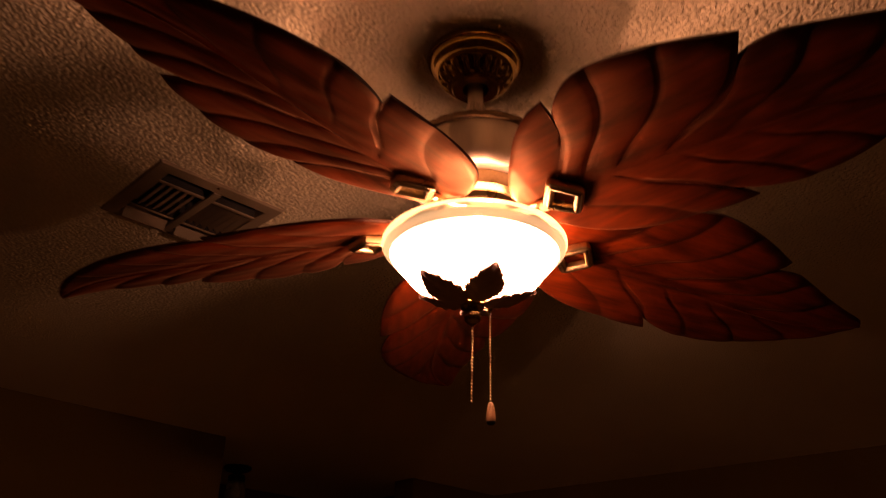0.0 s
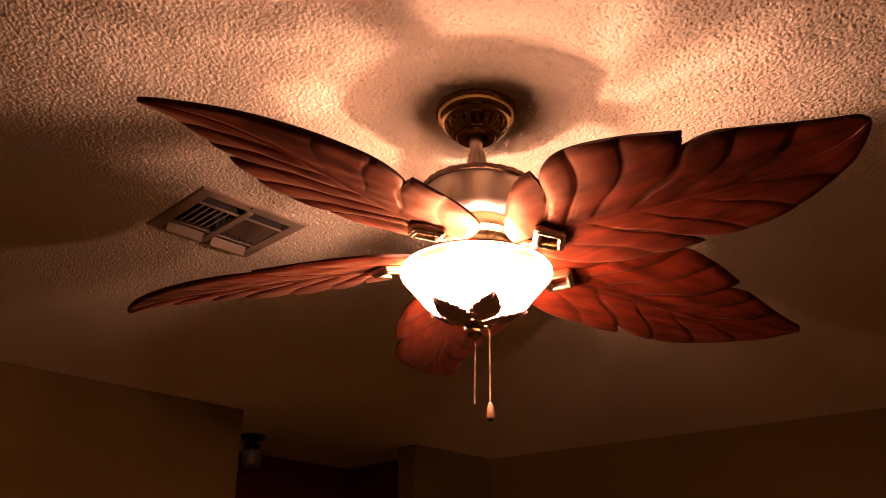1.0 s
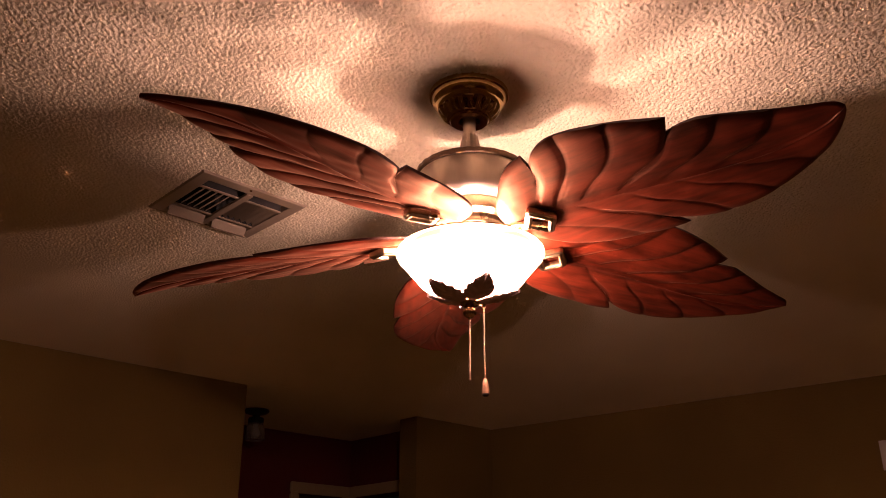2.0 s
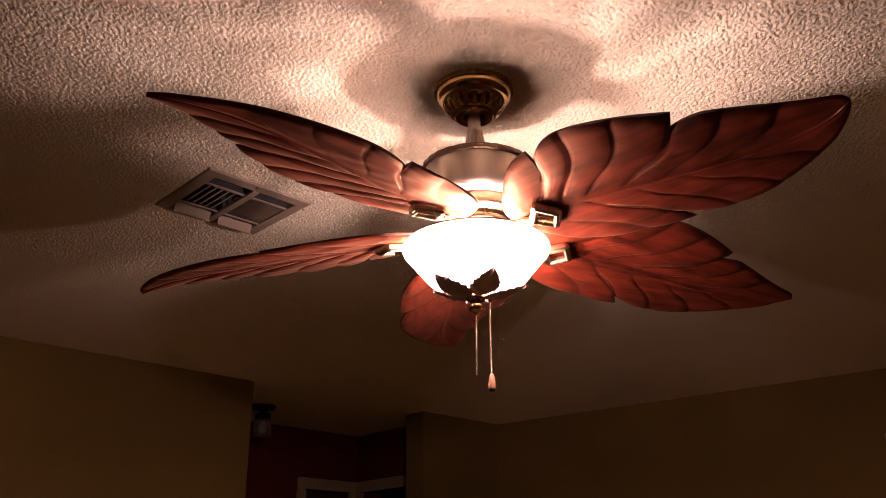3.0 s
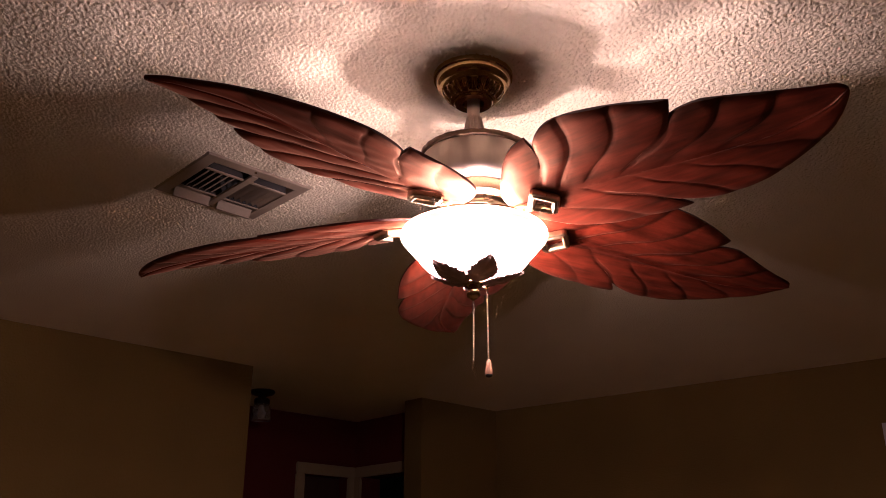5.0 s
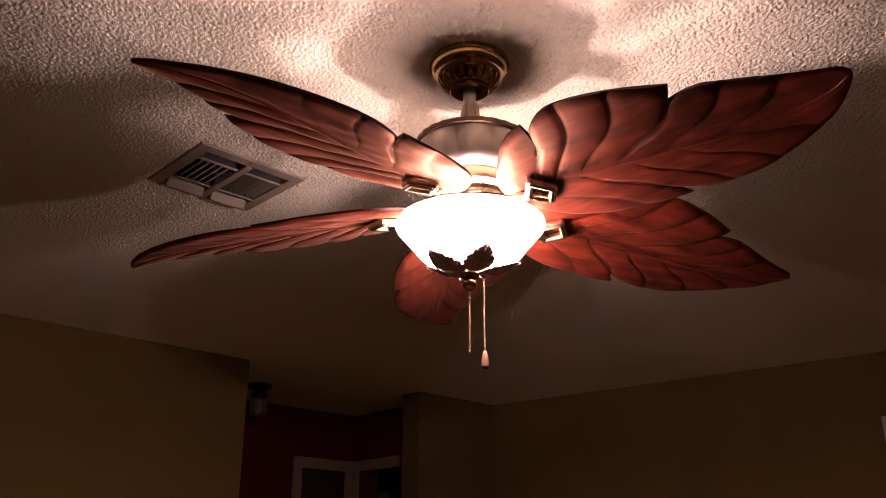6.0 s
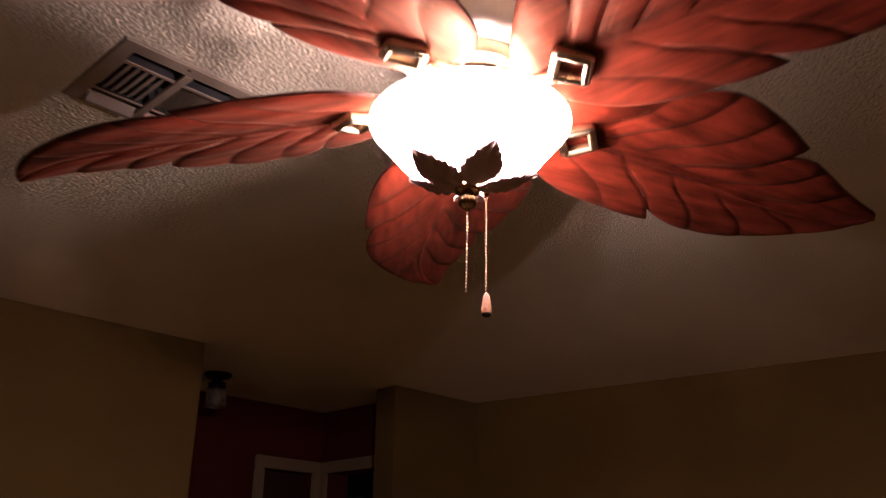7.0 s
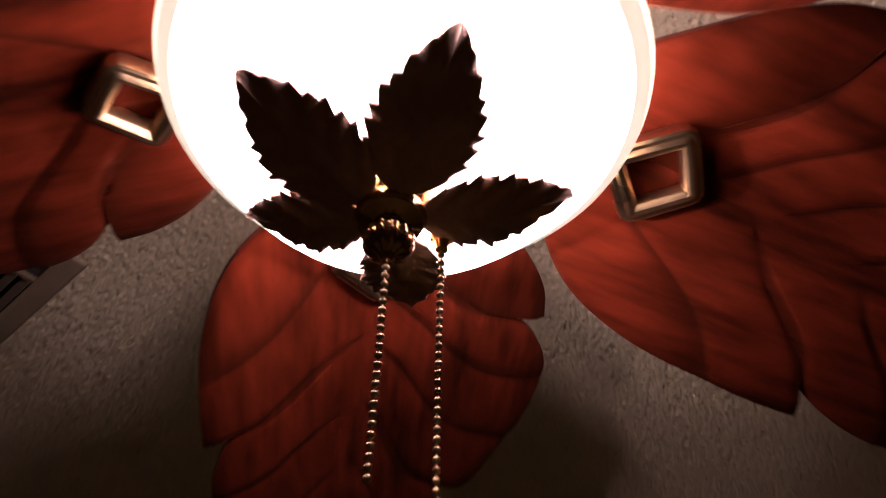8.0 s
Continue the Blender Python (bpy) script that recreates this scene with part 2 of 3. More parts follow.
def ceiling_object():
    """The ceiling: real splatter relief round the fan, plain beyond, with the duct's opening cut through it."""
    cell, n = 0.0025, 984
    u0, v0 = -1.33, -1.03
    hole = (VENT_U[0] + 0.02, VENT_U[1] - 0.02, VENT_V[0] + 0.02, VENT_V[1] - 0.02)
    us, vs = u0 + cell * np.arange(n + 1), v0 + cell * np.arange(n + 1)
    for a, b in ((us, hole[:2]), (vs, hole[2:])):
        for x in b:
            a[np.argmin(abs(a - x))] = x
    height, fine = sprayed_relief(n + 1, cell, 5)
    ramp_in = np.clip(np.minimum(np.arange(n + 1), n - np.arange(n + 1)) / 72.0, 0, 1)
    fade = np.minimum(ramp_in[:, None], ramp_in[None, :])
    z = H + (0.0075 * (1 - height) - 0.0035 + 0.0005 * fine) * fade
    grid = np.stack([np.repeat(us[:, None], n + 1, 1), np.repeat(vs[None, :], n + 1, 0), z], 2).reshape(-1, 3)
    i, j = np.meshgrid(np.arange(n), np.arange(n), indexing="ij")
    cu, cv = (us[:-1] + us[1:]) / 2, (vs[:-1] + vs[1:]) / 2
    inside = ((cu > hole[0]) & (cu < hole[1]))[:, None] & ((cv > hole[2]) & (cv < hole[3]))[None, :]
    a = (i * (n + 1) + j)[~inside]
    quads = np.stack([a, a + 1, a + n + 2, a + n + 1], 1)
    lo, hi, ro, rh = us[0], us[-1], vs[0], vs[-1]
    o = (-2.5, 3.4, -2.8, 4.6)
    extra = [(o[0], o[2], H), (o[1], o[2], H), (o[1], o[3], H), (o[0], o[3], H), (lo, ro, H), (hi, ro, H), (hi, rh, H), (lo, rh, H),
             (o[0], o[2], H + 0.12), (o[1], o[2], H + 0.12), (o[1], o[3], H + 0.12), (o[0], o[3], H + 0.12)]
    e = len(grid)
    more = [(0, 4, 5, 1), (1, 5, 6, 2), (2, 6, 7, 3), (3, 7, 4, 0), (8, 9, 10, 11), (0, 1, 9, 8), (1, 2, 10, 9), (2, 3, 11, 10), (3, 0, 8, 11)]
    quads = np.concatenate([quads, np.array(more) + e])
    verts = np.concatenate([grid, np.array(extra)])
    me = bpy.data.meshes.new("ceiling")
    me.vertices.add(len(verts))
    me.vertices.foreach_set("co", verts.astype(np.float32).ravel())
    me.loops.add(quads.size)
    me.loops.foreach_set("vertex_index", quads.astype(np.int32).ravel())
    me.polygons.add(len(quads))
    me.polygons.foreach_set("loop_start", (4 * np.arange(len(quads))).astype(np.int32))
    me.polygons.foreach_set("use_smooth", np.concatenate([np.ones(len(quads) - 9, bool), np.zeros(9, bool)]))
    me.update(calc_edges=True)
    me.materials.append(CEILING)
    ob = new("ceiling", me)
    ob.matrix_basis = TURN
    return tagged(ob, "cream painted ceiling with sprayed knock-down texture", "", "", "structure")


ceiling_object()
structure("floor", box((-2.6, -2.9, -0.1), (3.4, 4.6, 0.0)), CARPET, "beige carpeted floor of the dark room")

T = 0.125
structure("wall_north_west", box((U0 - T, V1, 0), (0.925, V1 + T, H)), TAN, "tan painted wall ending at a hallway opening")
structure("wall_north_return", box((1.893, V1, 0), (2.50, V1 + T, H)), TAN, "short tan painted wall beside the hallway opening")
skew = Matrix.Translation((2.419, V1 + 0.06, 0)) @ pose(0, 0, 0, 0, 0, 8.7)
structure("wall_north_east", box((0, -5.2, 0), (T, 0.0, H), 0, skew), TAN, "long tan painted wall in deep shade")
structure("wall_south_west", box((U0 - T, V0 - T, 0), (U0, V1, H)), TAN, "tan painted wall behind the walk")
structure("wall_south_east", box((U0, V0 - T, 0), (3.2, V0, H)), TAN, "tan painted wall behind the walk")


def wall_with_door(lo, hi, a, b, top, axis):
    """A wall box with a door opening between a and b along the axis (0: u, 1: v), up to top."""
    bm = bmesh.new()
    for p, q, z0 in ((lo[axis], a, 0), (b, hi[axis], 0), (a, b, top)):
        l2, h2 = list(lo), list(hi)
        l2[axis], h2[axis], l2[2] = p, q, z0
        if q - p > 1e-4:
            add_box(bm, l2, h2)
    return bm


DOOR_TOP = 2.125
structure("hall_wall_back", wall_with_door((HALL_U0, HALL_V, 0), (HALL_U1, HALL_V + T, H), 1.755, 2.040, DOOR_TOP, 0), RED, "dark red hallway wall with a closet door")
structure("hall_wall_side", wall_with_door((HALL_U1, V1 + T, 0), (HALL_U1 + T, HALL_V + T, H), 2.42, 2.94, DOOR_TOP, 1), RED, "dark red hallway wall with an open doorway")
structure("hall_wall_end", box((HALL_U0 - T, V1 + T, 0), (HALL_U0, HALL_V + T, H)), RED, "dark red wall at the hallway's end")
structure("side_room_wall", box((3.1, 2.2, 0), (3.2, 4.2, H)), GREEN, "grey-green wall of the unlit room beyond")


def casing(name, w, top, bevel=0.006):
    """A door casing round an opening w wide: two legs and a head, in the plane y = 0."""
    bm = bmesh.new()
    c = 0.058
    for lo, hi in (((-c, -0.018, 0), (0, 0, top)), ((w, -0.018, 0), (w + c, 0, top)), ((-c, -0.018, top), (w + c, 0, top + c))):
        add_box(bm, lo, hi)
    bmesh.ops.bevel(bm, geom=bm.edges[:], offset=bevel, segments=2, affect="EDGES")
    return bm


d1 = new("door_1")
d1.matrix_basis = TURN @ pose(1.755, HALL_V, 0)
tagged(d1, "dark closet door in an off-white painted casing", "door", "", "structure")
part("door_frame", casing("door_frame", 0.285, DOOR_TOP), TRIM, d1, "off-white painted casing")
slab = part("door_panel", box((0.004, 0.05, 0.01), (0.276, 0.085, DOOR_TOP - 0.004), 0.003), DOORPAINT, d1, "dark brown door slab")
for z0, z1 in ((0.2, 0.95), (1.1, 1.95)):
    part("raised_panel", box((0.05, 0.042, z0), (0.23, 0.054, z1), 0.008), DOORPAINT, slab)
part("door_handle", lathe([(0, -0.03), (0.022, -0.026), (0.026, -0.012), (0.012, 0.0), (0.012, 0.02)], 20), BRASS, d1, "brass knob", pose(0.24, 0.03, 1.0, 90))
d2 = new("door_2")
d2.matrix_basis = TURN @ pose(HALL_U1, 2.94, 0, 0, 0, -90)
tagged(d2, "open doorway in an off-white painted casing", "doorway", "", "structure")
part("door_frame", casing("door_frame", 0.52, DOOR_TOP), TRIM, d2, "off-white painted casing")

# ---------- ceiling register ----------


def slat(length, width, thick=0.0012):
    """A thin bent louvre blade along x."""
    bm = bmesh.new()
    sec = [(-width / 2, -0.0015), (-width * 0.3, 0.0), (width * 0.3, 0.0), (width / 2, 0.0015)]
    low, high = [], []
    for x in (-length / 2, length / 2):
        low.append([bm.verts.new((x, y, z)) for y, z in sec])
        high.append([bm.verts.new((x, y, z + thick)) for y, z in sec])
    for j in range(3):
        bm.faces.new((low[0][j], low[1][j], low[1][j + 1], low[0][j + 1]))
        bm.faces.new((high[0][j], high[0][j + 1], high[1][j + 1], high[1][j]))
    for j in (0, 3):
        bm.faces.new((low[0][j], high[0][j], high[1][j], low[1][j]))
    for i in (0, 1):
        for j in range(3):
            bm.faces.new((low[i][j], low[i][j + 1], high[i][j + 1], high[i][j]))
    return bm


def ceiling_register():
    u0, u1, v0, v1 = *VENT_U, *VENT_V
    cu, cv = (u0 + u1) / 2, (v0 + v1) / 2
    w, d = (u1 - u0) / 2, (v1 - v0) / 2
    top = new("ceiling_vent")
    top.matrix_basis = TURN @ pose(cu, cv, H)
    tagged(top, "off-white metal ceiling register with four banks of louvres", "air vent")
    rim = 0.030
    bm = sweep([(-w, -d), (w, -d), (w, d), (-w, d)], [(0, 0.0), (0, -0.003), (-0.004, -0.007), (-rim + 0.006, -0.010), (-rim, -0.008), (-rim, 0.012), (-rim - 0.002, 0.012), (-rim - 0.002, 0.0), (-0.002, 0.0)][:6])
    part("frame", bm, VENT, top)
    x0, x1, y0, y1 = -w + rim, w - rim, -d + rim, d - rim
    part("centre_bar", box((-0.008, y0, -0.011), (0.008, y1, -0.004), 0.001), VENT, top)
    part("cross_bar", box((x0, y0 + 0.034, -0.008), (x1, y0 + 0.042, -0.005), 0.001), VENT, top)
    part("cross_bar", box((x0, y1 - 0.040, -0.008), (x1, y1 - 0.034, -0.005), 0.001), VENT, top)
    ya, yb = y0 + 0.044, y1 - 0.042
    # Added black sheets stand in for the shade inside the end slots.
    for y in (y0 + 0.037, y1 - 0.038):
        part("baffle", box((x0, y, -0.004), (x1, y + 0.002, 0.10)), DUCT, top, "black sheet added to darken the slots")
    side = mesh_of("slat", slat(yb - ya, 0.0135), VENT)
    half = (x1 - x0) / 2 - 0.010
    for s in (-1, 1):
        for i in range(6):
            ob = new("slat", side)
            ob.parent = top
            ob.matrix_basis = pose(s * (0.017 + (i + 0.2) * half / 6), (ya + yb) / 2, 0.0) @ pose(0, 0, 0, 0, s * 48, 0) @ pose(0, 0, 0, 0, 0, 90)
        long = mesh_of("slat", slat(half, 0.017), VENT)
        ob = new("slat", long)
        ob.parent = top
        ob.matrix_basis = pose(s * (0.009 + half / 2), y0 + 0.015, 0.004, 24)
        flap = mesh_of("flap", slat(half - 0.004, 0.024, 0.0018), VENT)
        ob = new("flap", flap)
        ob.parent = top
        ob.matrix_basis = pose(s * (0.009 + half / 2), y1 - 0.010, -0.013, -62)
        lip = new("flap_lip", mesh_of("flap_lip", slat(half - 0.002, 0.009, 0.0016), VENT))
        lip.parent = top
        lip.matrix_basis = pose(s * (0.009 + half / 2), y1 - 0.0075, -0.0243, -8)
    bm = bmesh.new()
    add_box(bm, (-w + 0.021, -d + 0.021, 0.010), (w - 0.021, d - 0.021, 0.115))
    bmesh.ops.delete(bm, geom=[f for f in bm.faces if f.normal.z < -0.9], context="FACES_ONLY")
    part("duct_box", bm, DUCT, top, "black duct box behind the louvres", None, 0)
    for x, y in ((-0.01, -d + 0.012), (0.01, d - 0.012)):
        part("screw", lathe([(0, -0.0035), (0.003, -0.003), (0.004, 0.0), (0.004, 0.006)], 12), BRONZE, top, "", pose(x, y, -0.006))
    return top


ceiling_register()

# ---------- the ceiling fan ----------
fan = new("ceiling_fan")
fan.matrix_basis = pose(0, 0, 0)
tagged(fan, "ceiling fan with five carved leaf-shaped wooden blades and lit bowl", "ceiling fan")

CANOPY_AT = pose(-0.004, -0.014, H) @ Matrix.Diagonal((0.97, 0.97, 0.86, 1)) @ pose(0, 0, -H)
part("canopy", lathe([(0, H), (0.0735, H), (0.0745, H - 0.006), (0.0735, H - 0.013), (0.070, H - 0.015), (0.0695, H - 0.020), (0.0675, H - 0.026),
                      (0.0635, H - 0.030), (0.0615, H - 0.034), (0.061, H - 0.038), (0.057, H - 0.043)], 64), BRASS, fan, "stepped antique brass canopy", CANOPY_AT)
part("fluted_cup", lathe([(0.0575, H - 0.040), (0.0565, H - 0.044), (0.0545, H - 0.049), (0.051, H - 0.054), (0.047, H - 0.058), (0.042, H - 0.062), (0.036, H - 0.064)],
                         144, 18, 0.0085, (H - 0.0595, H - 0.043)), BRONZE, fan, "fluted dark brass cup", CANOPY_AT)
part("canopy_cap", lathe([(0.036, H - 0.0635), (0.0365, H - 0.067), (0.034, H - 0.0705), (0.028, H - 0.071), (0.020, H - 0.070), (0.0185, H - 0.065), (0.0185, H - 0.053)], 48), BRONZE, fan, "", CANOPY_AT)
part("downrod", lathe([(0.0115, 0.0), (0.0115, -0.088)], 24), PEWTER, fan, "", pose(-0.004, -0.012, 2.402, 6))
part("coupler", lathe([(0.0118, 2.356), (0.0140, 2.355), (0.0150, 2.349), (0.0178, 2.336), (0.0205, 2.324), (0.023, 2.314), (0.024, 2.308), (0.024, 2.288)], 96, 12, 0.0030, (2.314, 2.350)), PEWTER, fan, "ribbed coupler on the downrod", pose(-0.003, -0.006, 0))
part("top_plate", lathe([(0.0, 2.292), (0.030, 2.292), (0.070, 2.290), (0.094, 2.287), (0.0990, 2.284), (0.1005, 2.280), (0.0995, 2.276), (0.096, 2.274), (0.0, 2.274)], 168, 28, 0.0015, (2.2755, 2.288)), UMBER, fan, "dark rim plate on the motor")
part("motor_housing", lathe([(0.0945, 2.275), (0.0955, 2.270), (0.0958, 2.250), (0.0955, 2.230), (0.0945, 2.221), (0.0915, 2.216), (0.0860, 2.213), (0.0810, 2.211), (0.0, 2.211)], 120, 10, 0.0036, (2.216, 2.272)), PEWTER, fan, "softly fluted bronze motor housing")
part("flywheel", lathe([(0.0, 2.212), (0.066, 2.212), (0.0685, 2.208), (0.0685, 2.190), (0.062, 2.184), (0.058, 2.183), (0.0565, 2.176), (0.0585, 2.173), (0.0585, 2.167), (0.054, 2.164), (0.050, 2.156), (0.044, 2.152), (0.0, 2.152)], 64), SILVERED, fan, "bright brass hub rings")

# Blade outline: x along the blade from the fan's axis, y to its anticlockwise side.
RIB = [(0.085, 0.004), (0.16, 0.008), (0.22, 0.013), (0.30, 0.021), (0.38, 0.031), (0.46, 0.040), (0.53, 0.043), (0.58, 0.037), (0.62, 0.026), (0.642, 0.014), (0.657, 0.004)]
CW = [[(0.085, 0.000), (0.090, -0.022), (0.105, -0.042), (0.135, -0.068), (0.170, -0.095), (0.205, -0.113), (0.239, -0.120)],
      [(0.236, -0.102), (0.255, -0.116), (0.280, -0.126), (0.305, -0.1305), (0.340, -0.127), (0.380, -0.116), (0.420, -0.101), (0.466, -0.079)],
      [(0.456, -0.064), (0.475, -0.064), (0.500, -0.058), (0.540, -0.042), (0.580, -0.026), (0.620, -0.014), (0.642, -0.009), (0.653, -0.004), (0.657, 0.004)]]
CCW = [[(0.085, 0.008), (0.088, 0.030), (0.096, 0.052), (0.115, 0.077), (0.140, 0.101), (0.175, 0.119), (0.225, 0.132), (0.285, 0.138), (0.345, 0.140)],
       [(0.334, 0.119), (0.355, 0.128), (0.385, 0.136), (0.415, 0.139), (0.450, 0.136), (0.500, 0.123), (0.550, 0.101), (0.595, 0.076), (0.625, 0.050), (0.643, 0.030), (0.654, 0.014), (0.657, 0.004)]]
# Veins: where each leaves the rib, where it meets the edge, and whether the edge is notched there.
CW_VEINS = [(0.085, 0.0, 0), (0.146, 0.239, 1), (0.188, 0.314, 0), (0.236, 0.392, 0), (0.300, 0.466, 1), (0.375, 0.522, 0), (0.462, 0.585, 0), (0.657, 1.0, 0)]
CCW_VEINS = [(0.085, 0.0, 0), (0.112, 0.268, 0), (0.224, 0.345, 1), (0.312, 0.420, 0), (0.392, 0.502, 0), (0.478, 0.578, 0), (0.657, 1.0, 0)]


def smooth_line(points, steps):
    """Even points along a smooth curve through the given ones."""
    ps = [Vector(p) for p in points]
    fine = []
    for i in range(len(ps) - 1):
        p0, p1, p2, p3 = ps[max(i - 1, 0)], ps[i], ps[i + 1], ps[min(i + 2, len(ps) - 1)]
        for k in range(12):
            t = k / 12
            fine.append(0.5 * (2 * p1 + (p2 - p0) * t + (2 * p0 - 5 * p1 + 4 * p2 - p3) * t * t + (3 * p1 - p0 - 3 * p2 + p3) * t ** 3))
    fine.append(ps[-1])
    run = [0.0]
    for a, b in zip(fine, fine[1:]):
        run.append(run[-1] + (b - a).length)
    out, j = [], 0
    for k in range(steps + 1):
        d = run[-1] * k / steps
        while j < len(run) - 2 and run[j + 1] < d:
            j += 1
        f = (d - run[j]) / max(run[j + 1] - run[j], 1e-9)
        out.append(fine[j].lerp(fine[j + 1], min(max(f, 0), 1)))
    return out


RIB_LINE = smooth_line(RIB, 160)


def rib_at(x):
    return min(RIB_LINE, key=lambda p: abs(p.x - x)).copy()


def edge_between(curves, k, veins):
    """The stretch of outline that lobe k owns, root end first."""
    (_, e0, n0), (_, e1, _) = veins[k], veins[k + 1]
    c = sum(v[2] for v in veins[:k + 1])
    line = smooth_line(curves[c], 200)
    lo = 0 if k == 0 or n0 else min(range(len(line)), key=lambda i: abs(line[i].x - e0) + (9 if i < 20 else 0))
    hi = len(line) - 1 if veins[k + 1][2] or k + 2 == len(veins) else min(range(len(line)), key=lambda i: abs(line[i].x - e1) + (9 if i < 20 else 0))
    return line[lo:hi + 1]


BOW = {-1: -0.085, 1: -0.03}
TIP_DROOP = 0.2


def bowed(root, end, w, sign, amount):
    """A point on the line from rib to edge, which leaves the rib aslant and then turns out to the edge."""
    p = root.lerp(end, w)
    side = Vector((-(end - root).y, (end - root).x)) * sign
    return p + side * amount * math.sin(math.pi * w) + side * 0.03 * math.sin(2 * math.pi * w) * (1 if amount else 0)


def blade_mesh():
    """Carved lobes between veins that sweep from the rib to the edge; each lobe starts with a raised lip."""
    bm = bmesh.new()
    shade_glaze = bm.verts.layers.float.new("shade_glaze")
    NW = 22
    for curves, veins, sign in ((CW, CW_VEINS, -1), (CCW, CCW_VEINS, 1)):
        before = None
        for k in range(len(veins) - 1):
            edge = edge_between(curves, k, veins)
            a, b = veins[k][0], veins[k + 1][0]
            first, last = k == 0, k + 2 == len(veins)
            NS = 34 if last else 24
            if veins[k][2]:
                edge = [v.copy() for v in edge]
                target = bowed(rib_at(a), tip_of_lobe, 0.86, sign, BOW[sign])
                shift = target - edge[0]
                for i in range(min(40, len(edge))):
                    edge[i] += shift * (1 - i / 40)
            grid = []
            depth, near, far = (0.0044, 0.33, 0.14) if sign < 0 else (0.0019, 0.15, 0.08)
            for i in range(NS + 1):
                s = i / NS + 0.10 * math.sin(2 * math.pi * i / NS) / 1.0 * -1 if not (first or last) else i / NS
                root = rib_at(a + (b - a) * s)
                end = edge[min(int(round(s * (len(edge) - 1))), len(edge) - 1)]
                row = []
                for j in range(NW + 1):
                    w = j / NW
                    fade = (1 - s) if last else s if first else 1
                    if i == 0 and veins[k][2]:
                        p = bowed(root, tip_of_lobe, w * 0.86, sign, BOW[sign])
                    else:
                        p = bowed(root, end, w, sign, BOW[sign] * fade)
                    env = math.sin(min(w * 3.6, 1) * math.pi / 2) * (0.7 + 0.3 * w)
                    rise = 0.0 if first else math.exp(-(s / near) ** 1.2)
                    fall = 0.0 if last else math.exp(-((1 - s) / far) ** 1.3)
                    puff = 1 - rise - fall
                    h = depth * env * (0.75 * (puff - 0.6)) * ((1 - s) ** 0.4 if last else 1)
                    h += 0.0022 * math.exp(-(w / 0.045) ** 2) * min(1, max(0, p.x - 0.085) * 12)
                    h += 0.0017 * math.sin(math.pi * w)
                    h -= 0.0030 * max(0, (w - 0.92) / 0.08) ** 2
                    h += 0.0012 * noise.noise((p.x * 22, p.y * 48, sign * 3))
                    row.append(bm.verts.new((p.x, p.y, -h - TIP_DROOP * max(0, p.x - 0.5) ** 2)))
                    # vertex mask of the painted shade: dark in the grooves and towards the edge
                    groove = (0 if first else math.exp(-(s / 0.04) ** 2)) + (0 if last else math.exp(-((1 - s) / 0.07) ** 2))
                    row[-1][shade_glaze] = min(1, groove * min(1, w * 5) + 0.7 * max(0, (w - 0.90) / 0.10))
                grid.append(row)
            tip_of_lobe = edge[-1]
            if before:
                for j in range(NW):
                    bm.faces.new((before[j], grid[0][j], grid[0][j + 1], before[j + 1]))
            before = grid[-1]
            for i in range(NS):
                for j in range(NW):
                    bm.faces.new((grid[i][j], grid[i + 1][j], grid[i + 1][j + 1], grid[i][j + 1]))
    bmesh.ops.remove_doubles(bm, verts=bm.verts, dist=0.0005)
    bmesh.ops.dissolve_degenerate(bm, dist=1e-5, edges=bm.edges[:])
    got = bmesh.ops.extrude_face_region(bm, geom=bm.faces[:])
    tops = {v for v in got["geom"] if isinstance(v, bmesh.types.BMVert)}
    for v in tops:
        v.co.z = 0.0065 - 0.0045 * max(0, (v.co.x - 0.56) / 0.1) - TIP_DROOP * max(0, v.co.x - 0.5) ** 2
    for f in bm.faces:
        if any(v in tops for v in f.verts):
            f.material_index = 1
    bmesh.ops.recalc_face_normals(bm, faces=bm.faces)
    for f in bm.faces:
        under = not any(v in tops for v in f.verts)
        over = all(v in tops for v in f.verts)
        if (under and f.normal.z > 0) or (over and f.normal.z < 0):
            f.normal_flip()
    return bm


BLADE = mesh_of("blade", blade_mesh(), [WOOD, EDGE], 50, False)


def frame_section(w, h):
    return [(-w, 0.0), (-w, -h * 0.62), (-w * 0.80, -h * 0.82), (-w * 0.45, -h * 0.97), (-w * 0.1, -h), (w * 0.15, -h * 0.92), (w * 0.30, -h * 0.80), (w * 0.62, -h * 0.78), (w * 0.88, -h * 0.68), (w, -h * 0.50), (w, 0.0)]


def rounded(points, radius):
    """A closed line with each corner cut into a short arc."""
    out = []
    for i, p in enumerate(points):
        p, a, b = Vector(p), Vector(points[i - 1]), Vector(points[(i + 1) % len(points)])
        p0, p1 = p + (a - p).normalized() * radius, p + (b - p).normalized() * radius
        for k in range(4):
            t = k / 3
            out.append(tuple(p0 * (1 - t) ** 2 + p * 2 * t * (1 - t) + p1 * t * t))
    return out


BRACKET = mesh_of("blade_bracket", sweep(rounded([(0.1800, 0.0140), (0.1580, -0.0160), (0.1250, 0.0120), (0.1515, 0.0400)][::-1], 0.0036), frame_section(0.0062, 0.0125)), SILVERED, 30)


def arm_mesh():
    bm = sweep([(0.045, 0.013), (0.075, 0.013), (0.122, 0.014)], [(-0.009, 0.0), (-0.009, -0.005), (-0.005, -0.008), (0.005, -0.008), (0.009, -0.005), (0.009, 0.0)], False, [0.016, 0.006, -0.002])
    return bm


ARM = mesh_of("bracket_arm", arm_mesh(), SILVERED, 30)


